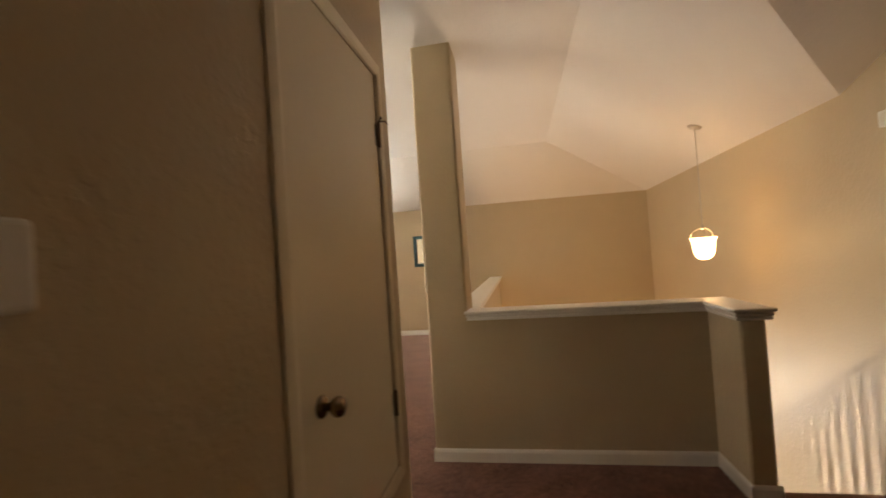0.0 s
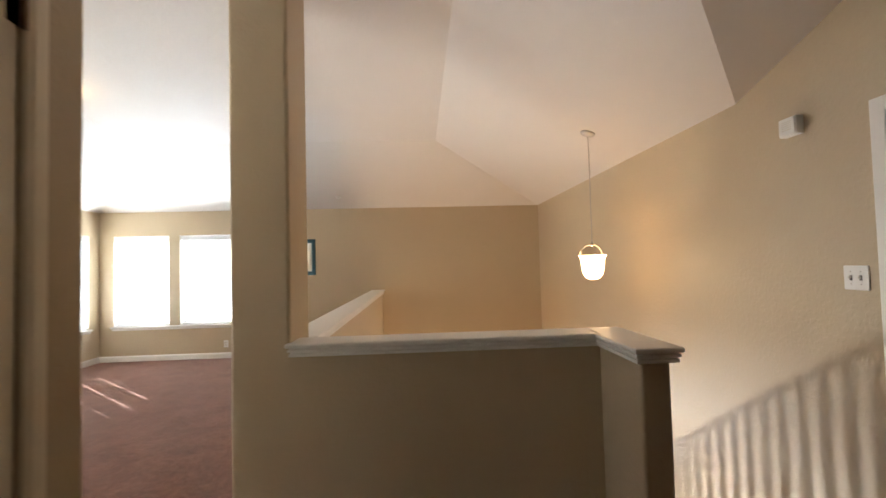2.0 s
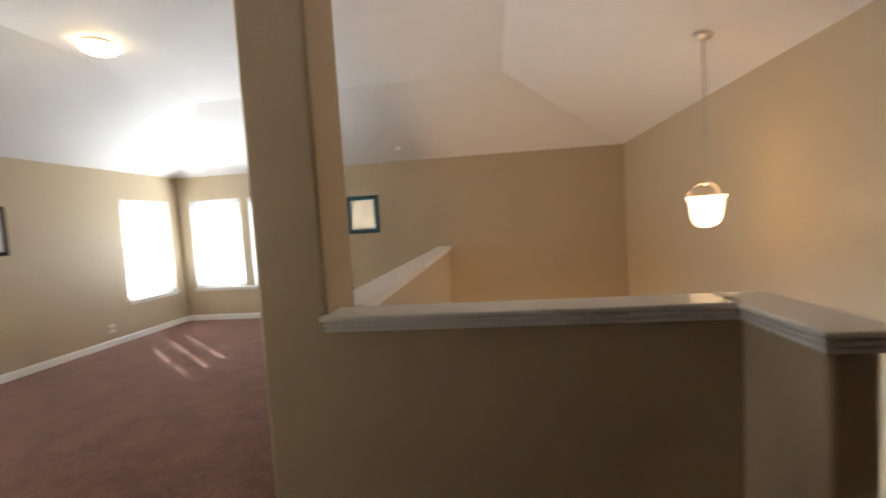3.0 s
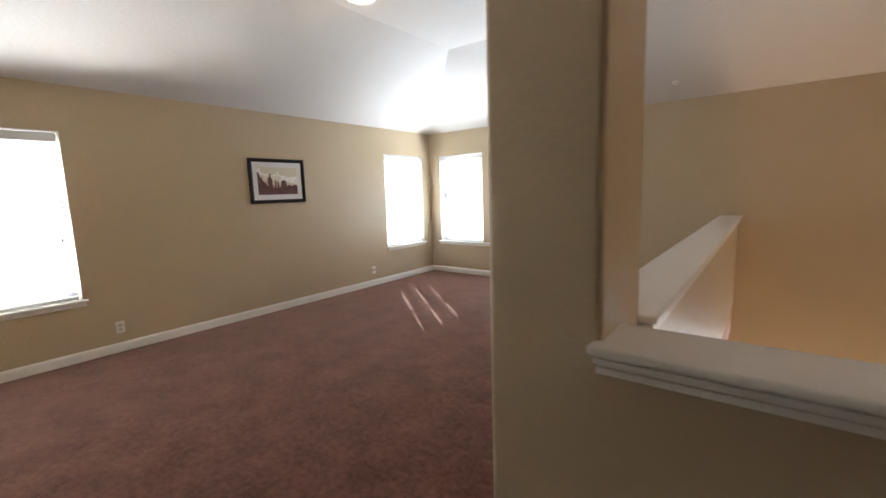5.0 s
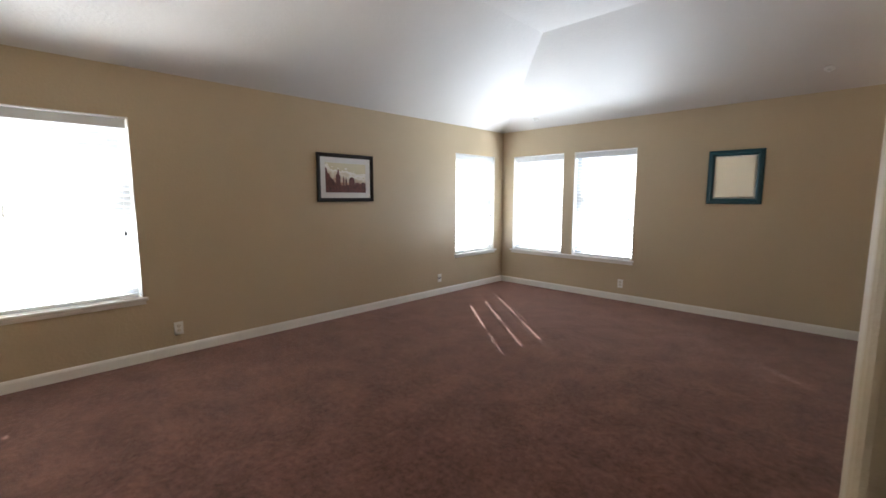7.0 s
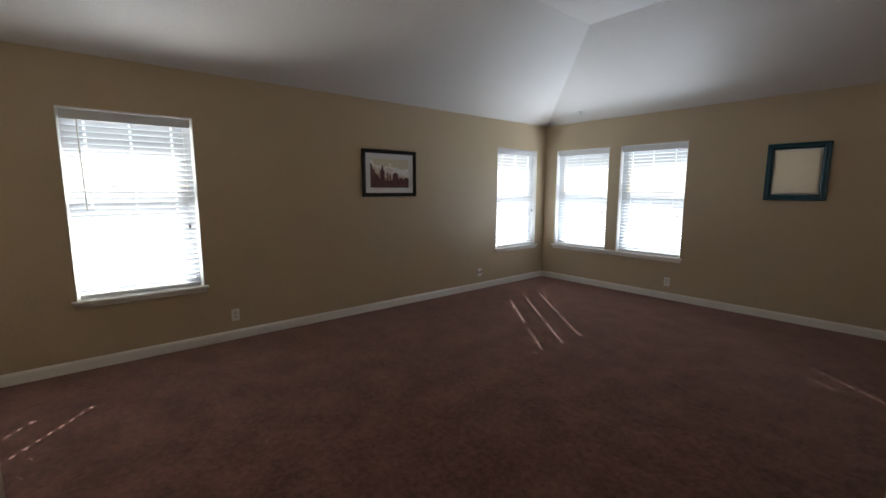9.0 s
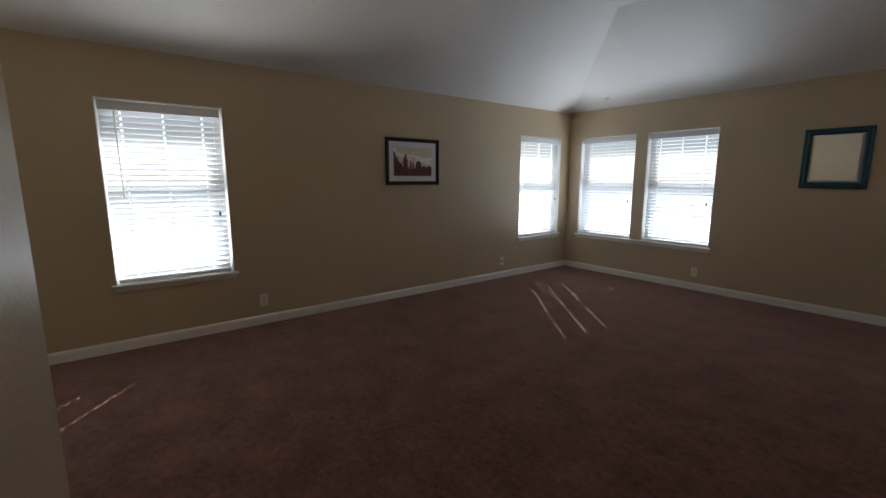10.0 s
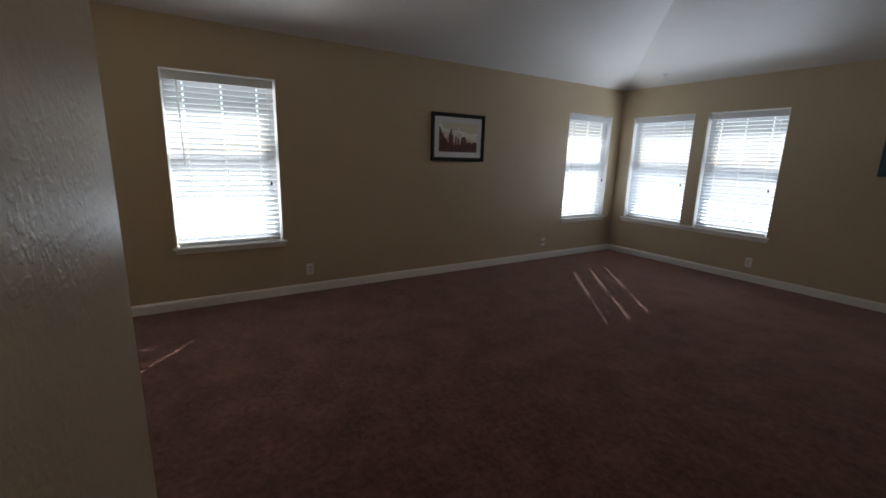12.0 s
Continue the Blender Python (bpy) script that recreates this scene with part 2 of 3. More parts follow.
# ---- the large structure ----
def pierced(along, across, lo, hi, z0, z1, holes, axis):
    """A wall slab between lo and hi, from along[0] to along[1], with holes (s0, s1, z0, z1) through it."""
    cuts = sorted({along[0], along[1], *(s for h in holes for s in h[:2])})
    rows = []
    for s0, s1 in zip(cuts, cuts[1:]):
        mine = sorted([h for h in holes if h[0] <= s0 + 1e-6 and h[1] >= s1 - 1e-6], key=lambda h: h[2])
        z = z0
        for h in mine:
            rows.append((s0, s1, z, h[2]))
            z = h[3]
        rows.append((s0, s1, z, z1))
    bm = bmesh.new()
    for s0, s1, a, b in rows:
        if axis == "x":
            box(bm, s0, lo, a, s1, hi, b)
        else:
            box(bm, lo, s0, a, hi, s1, b)
    bmesh.ops.remove_doubles(bm, verts=bm.verts, dist=1e-5)
    inner = [f for f in bm.faces if sum(1 for g in bm.faces if g is not f and (g.calc_center_median() - f.calc_center_median()).length < 1e-4)]
    bmesh.ops.delete(bm, geom=inner, context="FACES")
    return bm


SILL, HEAD, MEET = 0.565, 2.045, 1.325
FAR_WINDOWS = ((-4.07, -3.185), (-3.02, -2.145))
# first window is out of view, inferred from the light across the half wall
LEFT_WINDOWS = ((-2.35, -1.47), (-0.865, 0.025), (3.905, 4.83))
LOW_WINDOWS = ((0.36, 0.57), (0.76, 0.98), (1.17, 1.39), (1.58, 1.80))
far_holes = [(a, b, SILL, HEAD) for a, b in FAR_WINDOWS] + [(a, b, -2.0, -0.51) for a, b in LOW_WINDOWS]
structure("wall_north", pierced((XL - WT, XR + WT), 0, YF, YF + WT, LOW, 3.3, far_holes, "x"), WALL, "tan painted textured drywall wall with windows")
structure("wall_west", pierced((YA - WT, YF), 0, XL - WT, XL, LOW, 3.3, [(a, b, SILL, HEAD) for a, b in LEFT_WINDOWS], "y"), WALL, "tan painted textured drywall wall with windows")
DOOR_Y0, DOOR_Y1, DOOR_Z = -1.25, -0.455, 2.085
structure("wall_east", pierced((YB - WT, YF), 0, XR, XR + WT, LOW, 3.3, [(DOOR_Y0, DOOR_Y1, 0.0, DOOR_Z)], "y"), WALL, "tan painted drywall wall along the stairs")
structure("wall_south", boxes((XC, YB - WT, LOW, XR, YB, 3.3)), WALL, "tan painted drywall at the end of the hall")
structure("wall_alcove", boxes((XL, YA - WT, LOW, XC, YA, 3.3)), WALL, "tan painted drywall wall")
ADOOR = (-2.045, -1.24, 0.575, 2.315)
structure("wall_hall", pierced((YB, YN - 0.1), 0, XD - 0.12, XD, 0, 3.3, [ADOOR], "y"), WALL, "tan painted textured drywall hall wall")
structure("wall_stub", boxes((XC, YB, LOW, XC + 0.12, -1.2, 3.3)), WALL, "tan painted drywall stub wall", "wall")
YE = -0.98                           # far end of the wall beside the opening
CAPZ = 1.012


def prism(ring, z0, z1, rounded, r=0.018):
    """An upright block on a ring of corners, those named rounded."""
    bm = bmesh.new()
    lo = [bm.verts.new((x, y, z0)) for x, y in ring]
    hi = [bm.verts.new((x, y, z1)) for x, y in ring]
    bm.faces.new(lo)
    bm.faces.new(hi)
    n = len(ring)
    up = []
    for k in range(n):
        bm.faces.new((lo[k], lo[(k + 1) % n], hi[(k + 1) % n], hi[k]))
        if k in rounded:
            up.append(bm.edges.get((lo[k], hi[k])))
    bmesh.ops.bevel(bm, geom=up, offset=r, segments=4, affect="EDGES", profile=0.5)
    return bm


structure("wall_pillar", prism([(0, 0), (0.297, 0), (0.297, 0.355), (0, 0.355)], CAPZ, 3.3, (0, 1, 2, 3)), WALL, "tan textured drywall column with rounded corner beads", "column")
structure("wall_half", prism([(0, 0), (1.885, 0), (1.885, 0.125), (0.297, 0.125), (0.297, 0.355), (0, 0.355)], 0.0, CAPZ, (0, 5)), WALL, "tan drywall half wall overlooking the stairwell")
structure("wall_opening", prism([(XD, YN - 0.1), (XD, YN), (XC, YE), (XC, YE - 0.22), (XD - 0.12, YN - 0.12)], 0, 3.3, (1, 2), 0.012), WALL,
          "tan textured drywall wall with rounded corner beads", "wall")
structure("wall_half_return", boxes((1.885, -0.405, 0.0, 2.02, 0.125, CAPZ), bevel=0.016, segments=4), WALL, "tan drywall end of the half wall beside the stairs")
structure("wall_knee", boxes((0.165, 0.355, 0.0, 0.305, YF, 0.983)), WALL, "tan drywall knee wall between room and stairwell")


def slab(outline, z0, z1):
    bm = bmesh.new()
    lo = [bm.verts.new((x, y, z0)) for x, y in outline]
    hi = [bm.verts.new((x, y, z1)) for x, y in outline]
    bm.faces.new(lo)
    bm.faces.new(hi)
    for k in range(len(outline)):
        j = (k + 1) % len(outline)
        bm.faces.new((lo[k], lo[j], hi[j], hi[k]))
    return bm


YS = -0.30   # head of the stairs
structure("floor", slab([(XL, YA), (XC, YA), (XC, YB), (XR, YB), (XR, YS), (2.02, YS), (2.02, 0.125), (0.30, 0.125), (0.30, YF), (XL, YF)], -0.30, 0.0), CARPET,
          "mauve-brown cut-pile carpet", "carpet")
structure("floor_below", boxes((XL, YB, LOW - 0.1, XR, YF, LOW)), TILE, "polished tile floor of the storey below", "floor")


def ceiling():
    bm = bmesh.new()
    s = (FLAT - PLATE) * 3
    p = {n: bm.verts.new(c) for n, c in {
        "A": (XL, YF, PLATE), "B": (XR, YF, PLATE), "P": (XR, YV, PLATE), "CL": (XL + s, YF - s, FLAT), "CR": (XR - s, YF - s, FLAT),
        "V": (XR - s, YV - s, FLAT), "W": (XR, YV - s, FLAT), "S1": (XR, YB, FLAT), "S2": (XL + s, YB, FLAT), "L": (XL, YB, PLATE)}.items()}
    for names in ("A B CR CL", "B P V CR", "P W V", "A CL S2 L", "CL CR V W S1 S2"):
        bm.faces.new([p[n] for n in names.split()])
    top = bmesh.ops.extrude_face_region(bm, geom=list(bm.faces))["geom"]
    bmesh.ops.translate(bm, vec=(0, 0, 0.12), verts=[v for v in top if isinstance(v, bmesh.types.BMVert)])
    return bm


structure("ceiling", ceiling(), CEIL, "off-white textured hipped drywall ceiling")
structure("roof_slab", boxes((XL - WT, YB - WT, 3.3, XR + WT, YF + WT, 3.4)), EARTH, "roof deck over the ceiling", "roof")
structure("ground", boxes((-1500, -1500, -3.2, 1500, 1500, -3.0)), EARTH, "dry ground outside the house")

BB = [(0, 0), (0.013, 0), (0.013, 0.07), (0.009, 0.082), (0.004, 0.09), (0, 0.092)]


def baseboard(x0, y0, x1, y1):
    """Runs along the wall with the room on its right hand."""
    way = Vector((x1 - x0, y1 - y0, 0))
    u = way.normalized()
    side = Vector((u.y, -u.x, 0))
    m = Matrix(((side.x, u.x, 0, x0), (side.y, u.y, 0, y0), (0, 0, 1, 0), (0, 0, 0, 1)))
    return structure("baseboard", extrude(BB, 0, way.length, m), TRIM, "white painted wooden baseboard")


for run in ((XL, YA, XL, YF), (XL, YF, 0.165, YF), (0.165, YF, 0.165, 0.355), (0.0, 0.355, 0.0, -0.013), (-0.013, 0.0, 1.885, 0.0),
            (1.885, 0.0, 1.885, -0.418), (1.872, -0.405, 2.033, -0.405), (XD, YB, XD, YN), (XD + 0.013, YN, XC - 0.013, YE), (XC, YE, XC, YA),
            (XR, -0.30, XR, -0.392), (XR, DOOR_Y0 - 0.063, XR, YB), (XR, YB, XD, YB)):
    baseboard(*run)


# moulded caps on the half walls: a rounded board over a stepped moulding
def cap_rows(x0, y0, x1, y1, CAPZ=CAPZ):
    return boxes((x0 - 0.042, y0 - 0.042, CAPZ + 0.045, x1 + 0.042, y1 + 0.042, CAPZ + 0.067), bevel=0.008, segments=3)


def moulding_rows(x0, y0, x1, y1, CAPZ=CAPZ):
    return boxes((x0 - 0.026, y0 - 0.026, CAPZ, x1 + 0.026, y1 + 0.026, CAPZ + 0.017), (x0 - 0.020, y0 - 0.020, CAPZ + 0.017, x1 + 0.020, y1 + 0.020, CAPZ + 0.024),
                 (x0 - 0.031, y0 - 0.031, CAPZ + 0.024, x1 + 0.031, y1 + 0.031, CAPZ + 0.038), (x0 - 0.025, y0 - 0.025, CAPZ + 0.038, x1 + 0.025, y1 + 0.025, CAPZ + 0.045), bevel=0.0035, segments=2)


def half_wall_cap(name, runs, label):
    """One moulded cap: a rounded board on a stepped moulding."""
    cap = tagged(new(name), label, "wall cap", kind="structure")
    for r in runs:
        part("cap_board", cap_rows(*r), TRIM, cap)
        part("cap_moulding", moulding_rows(*r), TRIM, cap)
    return cap


half_wall_cap("trim_cap", [(0.318, 0.0, 1.843, 0.125)], "white painted moulded wooden cap on the half wall")
half_wall_cap("trim_cap_return", [(1.885, -0.405, 2.02, 0.125)], "white painted moulded wooden cap on the half wall's end")
half_wall_cap("trim_cap_knee", [(0.165, 0.397, 0.305, YF - 0.043, 0.983)], "white painted moulded wooden cap on the knee wall")


# ---- windows and blinds; x along the wall, y outwards ----
def window(number, at, turn, width):
    w = tagged(new("window_%d" % number), "white vinyl single-hung window behind blinds", "window", kind="structure")
    w.matrix_basis = pose(*at, 0, 0, turn)
    h, d0, d1 = width / 2, 0.10, 0.155
    f = 0.026
    z0, z1, zm = SILL, HEAD, MEET
    part("window_frame", boxes((-h, d0, z0, -h + f, d1, z1), (h - f, d0, z0, h, d1, z1), (-h + f, d0, z1 - f, h - f, d1, z1), (-h + f, d0, z0, h - f, d1, z0 + f)), VINYL, w)
    part("meeting_rail", boxes((-h + f, d0 - 0.012, zm - 0.022, h - f, d1 - 0.01, zm + 0.022), bevel=0.003), VINYL, w)
    for a, b in ((z0 + f, zm - 0.022), (zm + 0.022, z1 - f)):
        part("sash", boxes((-h + f, d0 + 0.01, a, -h + f + 0.02, d1 - 0.012, b), (h - f - 0.02, d0 + 0.01, a, h - f, d1 - 0.012, b),
                           (-h + f + 0.02, d0 + 0.01, a, h - f - 0.02, d1 - 0.012, a + 0.028), (-h + f + 0.02, d0 + 0.01, b - 0.028, h - f - 0.02, d1 - 0.012, b)), VINYL, w)
        pane = part("pane", boxes((-h + f + 0.02, 0.126, a + 0.028, h - f - 0.02, 0.130, b - 0.028)), GLASS, w)
        pane.visible_shadow = False
    # white liners put the daylit brightness of the drywall returns into the paint
    for side in (-1, 1):
        part("return", boxes((side * (h - 0.0005), 0.001, z0 + 0.003, side * (h - 0.006), d0, z1 - 0.0005)), TRIM, w)
    part("head_return", boxes((-h + 0.006, 0.001, z1 - 0.006, h - 0.006, d0, z1 - 0.0005)), TRIM, w)
    part("sash_lock", boxes((-0.03, d0 - 0.02, zm + 0.022, 0.03, d0 - 0.002, zm + 0.036), bevel=0.004), VINYL, w)
    return w


def sill(at, turn, width):
    s = tagged(new("window_sill"), "white painted wooden window stool with apron", "sill", kind="structure")
    s.matrix_basis = pose(*at, 0, 0, turn)
    h = width / 2
    part("stool", boxes((-h - 0.03, -0.042, SILL - 0.026, h + 0.03, 0.0, SILL), bevel=0.007, segments=3), TRIM, s)
    part("stool_inner", boxes((-h + 0.001, 0.0, SILL - 0.012, h - 0.001, 0.10, SILL + 0.002)), TRIM, s)
    part("apron", boxes((-h - 0.015, -0.016, SILL - 0.062, h + 0.015, 0.0, SILL - 0.026), bevel=0.004, segments=2), TRIM, s)
    return s


def slat_mesh(length, holes, slot):
    """A cambered slat with a slot for each cord."""
    xs = sorted({-length / 2, length / 2, *(h + s * slot for h in holes for s in (-1, 1))})
    ys = [-0.025, -0.010, 0.010, 0.025]
    bm = bmesh.new()
    grid = [[bm.verts.new((x, y, 0.003 * (1 - (y / 0.025) ** 2))) for y in ys] for x in xs]
    for i in range(len(xs) - 1):
        for j in range(3):
            mid = (xs[i] + xs[i + 1]) / 2
            if j == 1 and any(abs(mid - h) < 0.003 for h in holes):
                continue
            bm.faces.new((grid[i][j], grid[i + 1][j], grid[i + 1][j + 1], grid[i][j + 1]))
    me = bpy.data.meshes.new("slat")
    bm.to_mesh(me)
    bm.free()
    me.materials.append(SLAT)
    return me


def blind(at, turn, width, tilt, slot, label):
    b = thing("window_blind", *at, label, "blind", "window blinds", turn)
    h = width / 2 - 0.018
    yc = 0.052
    part("head_rail", boxes((-h, yc - 0.03, HEAD - 0.09, h, yc + 0.03, HEAD - 0.014), bevel=0.004), VINYL, b, "white valance in shade")
    cords = (-h + 0.14, 0.0, h - 0.14)
    me = slat_mesh(2 * h - 0.004, cords, slot)
    top, bottom, pitch = HEAD - 0.105, SILL + 0.03, 0.0455
    count = int((top - bottom) / pitch) + 1
    for k in range(count):
        s = new("slat", me)
        s.parent = b
        wobble = random.uniform(-1.0, 1.0)
        s.matrix_basis = pose(0, yc, top - pitch * k, -tilt + wobble, random.uniform(-0.12, 0.12), 0)
    part("bottom_rail", boxes((-h + 0.005, yc - 0.026, SILL + 0.004, h - 0.005, yc + 0.026, SILL + 0.032), bevel=0.004), VINYL, b)
    for c in cords:
        for y in (yc - 0.024, yc + 0.024):
            part("ladder_cord", tube([(c + 0.01, y, HEAD - 0.08), (c + 0.01, y, SILL + 0.02)], 0.0009, 5), PLASTIC, b)
        part("cord_plug", lathe([(0.0, -0.006), (0.006, -0.005), (0.007, 0.0), (0.0, 0.001)], 10, Matrix.Translation((c, yc - 0.028, SILL + 0.018))), PLASTIC, b)
    part("tilt_wand", tube([(-h + 0.10, yc - 0.034, HEAD - 0.075), (-h + 0.102, yc - 0.036, HEAD - 0.4), (-h + 0.108, yc - 0.036, HEAD - 0.78)], 0.004, 8), IVORY, b)
    pull = part("lift_cord", tube([(h - 0.06, yc - 0.034, HEAD - 0.075), (h - 0.058, yc - 0.036, HEAD - 0.6), (h - 0.06, yc - 0.036, HEAD - 0.92)], 0.0016, 6), PLASTIC, b)
    part("tassel", lathe([(0.0, 0.0), (0.009, 0.002), (0.011, 0.02), (0.004, 0.038), (0.0, 0.04)], 12, Matrix.Translation((h - 0.06, yc - 0.036, HEAD - 0.955))), DARKGREY, pull)
    return b


n = 1
for (a, c), tilt, slot in zip(FAR_WINDOWS, (55, 53), (0.002, 0.0055)):
    window(n, ((a + c) / 2, YF, 0), 0, c - a)
    blind(((a + c) / 2, YF, 0), 0, c - a, tilt, slot, "white horizontal slat blind, lowered and half closed, in the window")
    n += 1
sill(((FAR_WINDOWS[0][0] + FAR_WINDOWS[1][1]) / 2, YF, 0), 0, FAR_WINDOWS[1][1] - FAR_WINDOWS[0][0])
for (a, c), tilt, slot in zip(LEFT_WINDOWS, (40, 54, 51), (0.002, 0.0068, 0.0105)):
    window(n, (XL, (a + c) / 2, 0), 90, c - a)
    blind((XL, (a + c) / 2, 0), 90, c - a, tilt, slot, "white horizontal slat blind, lowered and half closed, in the window")
    sill((XL, (a + c) / 2, 0), 90, c - a)
    n += 1
for a, c in LOW_WINDOWS:
    w = tagged(new("window_%d" % n), "narrow fixed window of the storey below", "window", kind="structure")
    w.matrix_basis = pose((a + c) / 2, YF, 0)
    h = (c - a) / 2
    part("window_frame", boxes((-h, 0.09, -2.0, -h + 0.02, 0.14, -0.51), (h - 0.02, 0.09, -2.0, h, 0.14, -0.51), (-h + 0.02, 0.09, -0.53, h - 0.02, 0.14, -0.51), (-h + 0.02, 0.09, -2.0, h - 0.02, 0.14, -1.98)), VINYL, w)
    pane = part("pane", boxes((-h + 0.02, 0.113, -1.98, h - 0.02, 0.117, -0.53)), GLASS, w)
    pane.visible_shadow = False
    n += 1

# eaves outside
structure("eaves", boxes((XL - WT - 0.85, YB, 2.46, XL - WT, YF + WT + 0.65, 2.56), (XL - WT, YF + WT, 2.46, XR + WT, YF + WT + 0.65, 2.56)), VINYL, "white boarded eaves outside the windows", "eaves")


# ---- stairs ----
RISE, RUN = 0.18, 0.255


def stairs():
    s = tagged(new("staircase"), "carpeted stairs going down beside the wall", "stairs", kind="structure")
    me = None
    for k in range(1, 15):
        y0, z1 = YS + (k - 1) * RUN, -k * RISE
        if me is None:
            one = part("step", boxes((2.03, -0.025, -RISE, XR - 0.02, RUN, 0), bevel=0.015, segments=3), CARPET, s)
            me = one.data
        else:
            one = new("step", me)
            one.parent = s
        one.matrix_basis = pose(0, y0, z1)
    prof = [(YS, 0.075), (YS + 14 * RUN, 0.075 - 14 * RISE), (YS + 14 * RUN, -0.25 - 14 * RISE), (YS, -0.25)]
    bm = bmesh.new()
    ends = [[bm.verts.new((u, y, z)) for y, z in prof] for u in (XR - 0.018, XR - 0.002)]
    for i in range(4):
        bm.faces.new((ends[0][i], ends[0][(i + 1) % 4], ends[1][(i + 1) % 4], ends[1][i]))
    bm.faces.new(ends[0])
    bm.faces.new(ends[1])
    part("skirt_board", bm, TRIM, s, "white painted stair skirt board")
    return s


stairs()


def stair_railing():
    r = thing("stair_railing", 2.0, 0.2, 0, "stained wooden handrail on white balusters beside the stairs", "railing")
    slope = RISE / RUN
    line = lambda y: -(y + 0.2 - YS) * slope
    pts = [(0, y, line(y) + 0.84) for y in (-0.07, 3.3)]
    part("handrail", tube(pts, 0.019, 12), RAILWOOD, r, "stained wooden handrail", True)
    bars = boxes((-0.018, -0.018, 0, 0.018, 0.018, 0.83), bevel=0.003)
    one = part("baluster", bars, TRIM, r)
    for k in range(34):
        y = 0.0 + k * 0.1
        o = one if k == 0 else new("baluster", one.data)
        o.parent = r
        o.matrix_basis = pose(0, y, line(y))
    return r


stair_railing()


# ---- doors ----
def access_door():
    y0, y1, z0, z1 = ADOOR
    d = tagged(new("door_1"), "cream painted flush access door set above the floor, closed", "door", kind="structure")
    d.matrix_basis = pose(XD, y0, z0)
    w, h = y1 - y0, z1 - z0
    part("door_panel", boxes((-0.045, 0.003, 0.003, -0.003, w - 0.003, h - 0.003), bevel=0.003), DOOR, d)
    c = 0.058
    prof = [(0, 0), (0.009, 0.003), (0.014, 0.02), (0.012, 0.045), (0.009, c), (0, c)]

    def mitred(name, corners):
        bm = bmesh.new()
        ends = [[bm.verts.new((u, inner[0] + (outer[0] - inner[0]) * v / c, inner[1] + (outer[1] - inner[1]) * v / c)) for u, v in prof] for inner, outer in corners]
        k = len(prof)
        for i in range(k):
            bm.faces.new((ends[0][i], ends[0][(i + 1) % k], ends[1][(i + 1) % k], ends[1][i]))
        part(name, bm, DOOR, d)

    inner = [(0, 0), (w, 0), (w, h), (0, h)]
    outer = [(-c, -c), (w + c, -c), (w + c, h + c), (-c, h + c)]
    for i in range(4):
        j = (i + 1) % 4
        mitred("casing", ((inner[i], outer[i]), (inner[j], outer[j])))
    for z in (0.275, h - 0.275):
        hinge = part("hinge", boxes((-0.006, w - 0.034, z - 0.05, -0.003, w + 0.0, z + 0.05), bevel=0.001), BRONZE, d, "dark bronze butt hinge")
        part("hinge_barrel", lathe([(0.0, -0.055), (0.007, -0.053), (0.007, 0.053), (0.004, 0.06), (0.0, 0.062)], 12, Matrix.Translation((0.006, w, z))), BRONZE, hinge, smooth=True)
        if z > 1:
            for s in (-1, 1):
                part("stop_arm", tube([(0.008, w, z + 0.062), (0.03, w + s * 0.03, z + 0.07), (0.034, w + s * 0.045, z + 0.06)], 0.004, 8), BRONZE, hinge)
    m = Matrix.Translation((-0.003, 0.13, 0.50)) @ Matrix.Rotation(radians(90), 4, "Y")
    knob = part("knob", lathe([(0.0, 0.02), (0.012, 0.02), (0.012, 0.03), (0.022, 0.035), (0.029, 0.046), (0.03, 0.056), (0.025, 0.066), (0.012, 0.071), (0.0, 0.072)], 24, m), KNOB_METAL, d, "worn bronze round knob", True)
    part("rosette", lathe([(0.033, 0.0), (0.033, 0.006), (0.026, 0.013), (0.012, 0.016), (0.0, 0.021)], 24, m), KNOB_METAL, knob, smooth=True)
    return d


access_door()


def doorway():
    d = tagged(new("door_2"), "white cased doorway to a dark side room", "doorway", kind="structure")
    c, t = 0.063, 0.016
    part("casing", boxes((XR - t, DOOR_Y1, 0, XR, DOOR_Y1 + c, DOOR_Z + c), bevel=0.004, segments=2), TRIM, d)
    part("casing", boxes((XR - t, DOOR_Y0 - c, 0, XR, DOOR_Y0, DOOR_Z + c), bevel=0.004, segments=2), TRIM, d)
    part("head_casing", boxes((XR - t, DOOR_Y0, DOOR_Z, XR, DOOR_Y1, DOOR_Z + c), bevel=0.004, segments=2), TRIM, d)
    part("jamb", boxes((XR + 0.001, DOOR_Y1 - 0.018, 0, XR + WT, DOOR_Y1, DOOR_Z)), TRIM, d)
    part("jamb", boxes((XR + 0.001, DOOR_Y0, 0, XR + WT, DOOR_Y0 + 0.018, DOOR_Z)), TRIM, d)
    part("head_jamb", boxes((XR + 0.001, DOOR_Y0 + 0.018, DOOR_Z - 0.018, XR + WT, DOOR_Y1 - 0.018, DOOR_Z)), TRIM, d)
    return d


doorway()
X2 = XR + WT
structure("wall_side_room", boxes((X2, 0.2, -0.1, X2 + 2.2, 0.3, 2.6), (X2, -2.4, -0.1, X2 + 2.2, -2.3, 2.6), (X2 + 2.2, -2.4, -0.1, X2 + 2.3, 0.3, 2.6)), WALL, "tan painted walls of the side room")
structure("ceiling_side_room", boxes((X2, -2.3, 2.5, X2 + 2.2, 0.2, 2.6)), CEIL, "off-white ceiling of the side room")
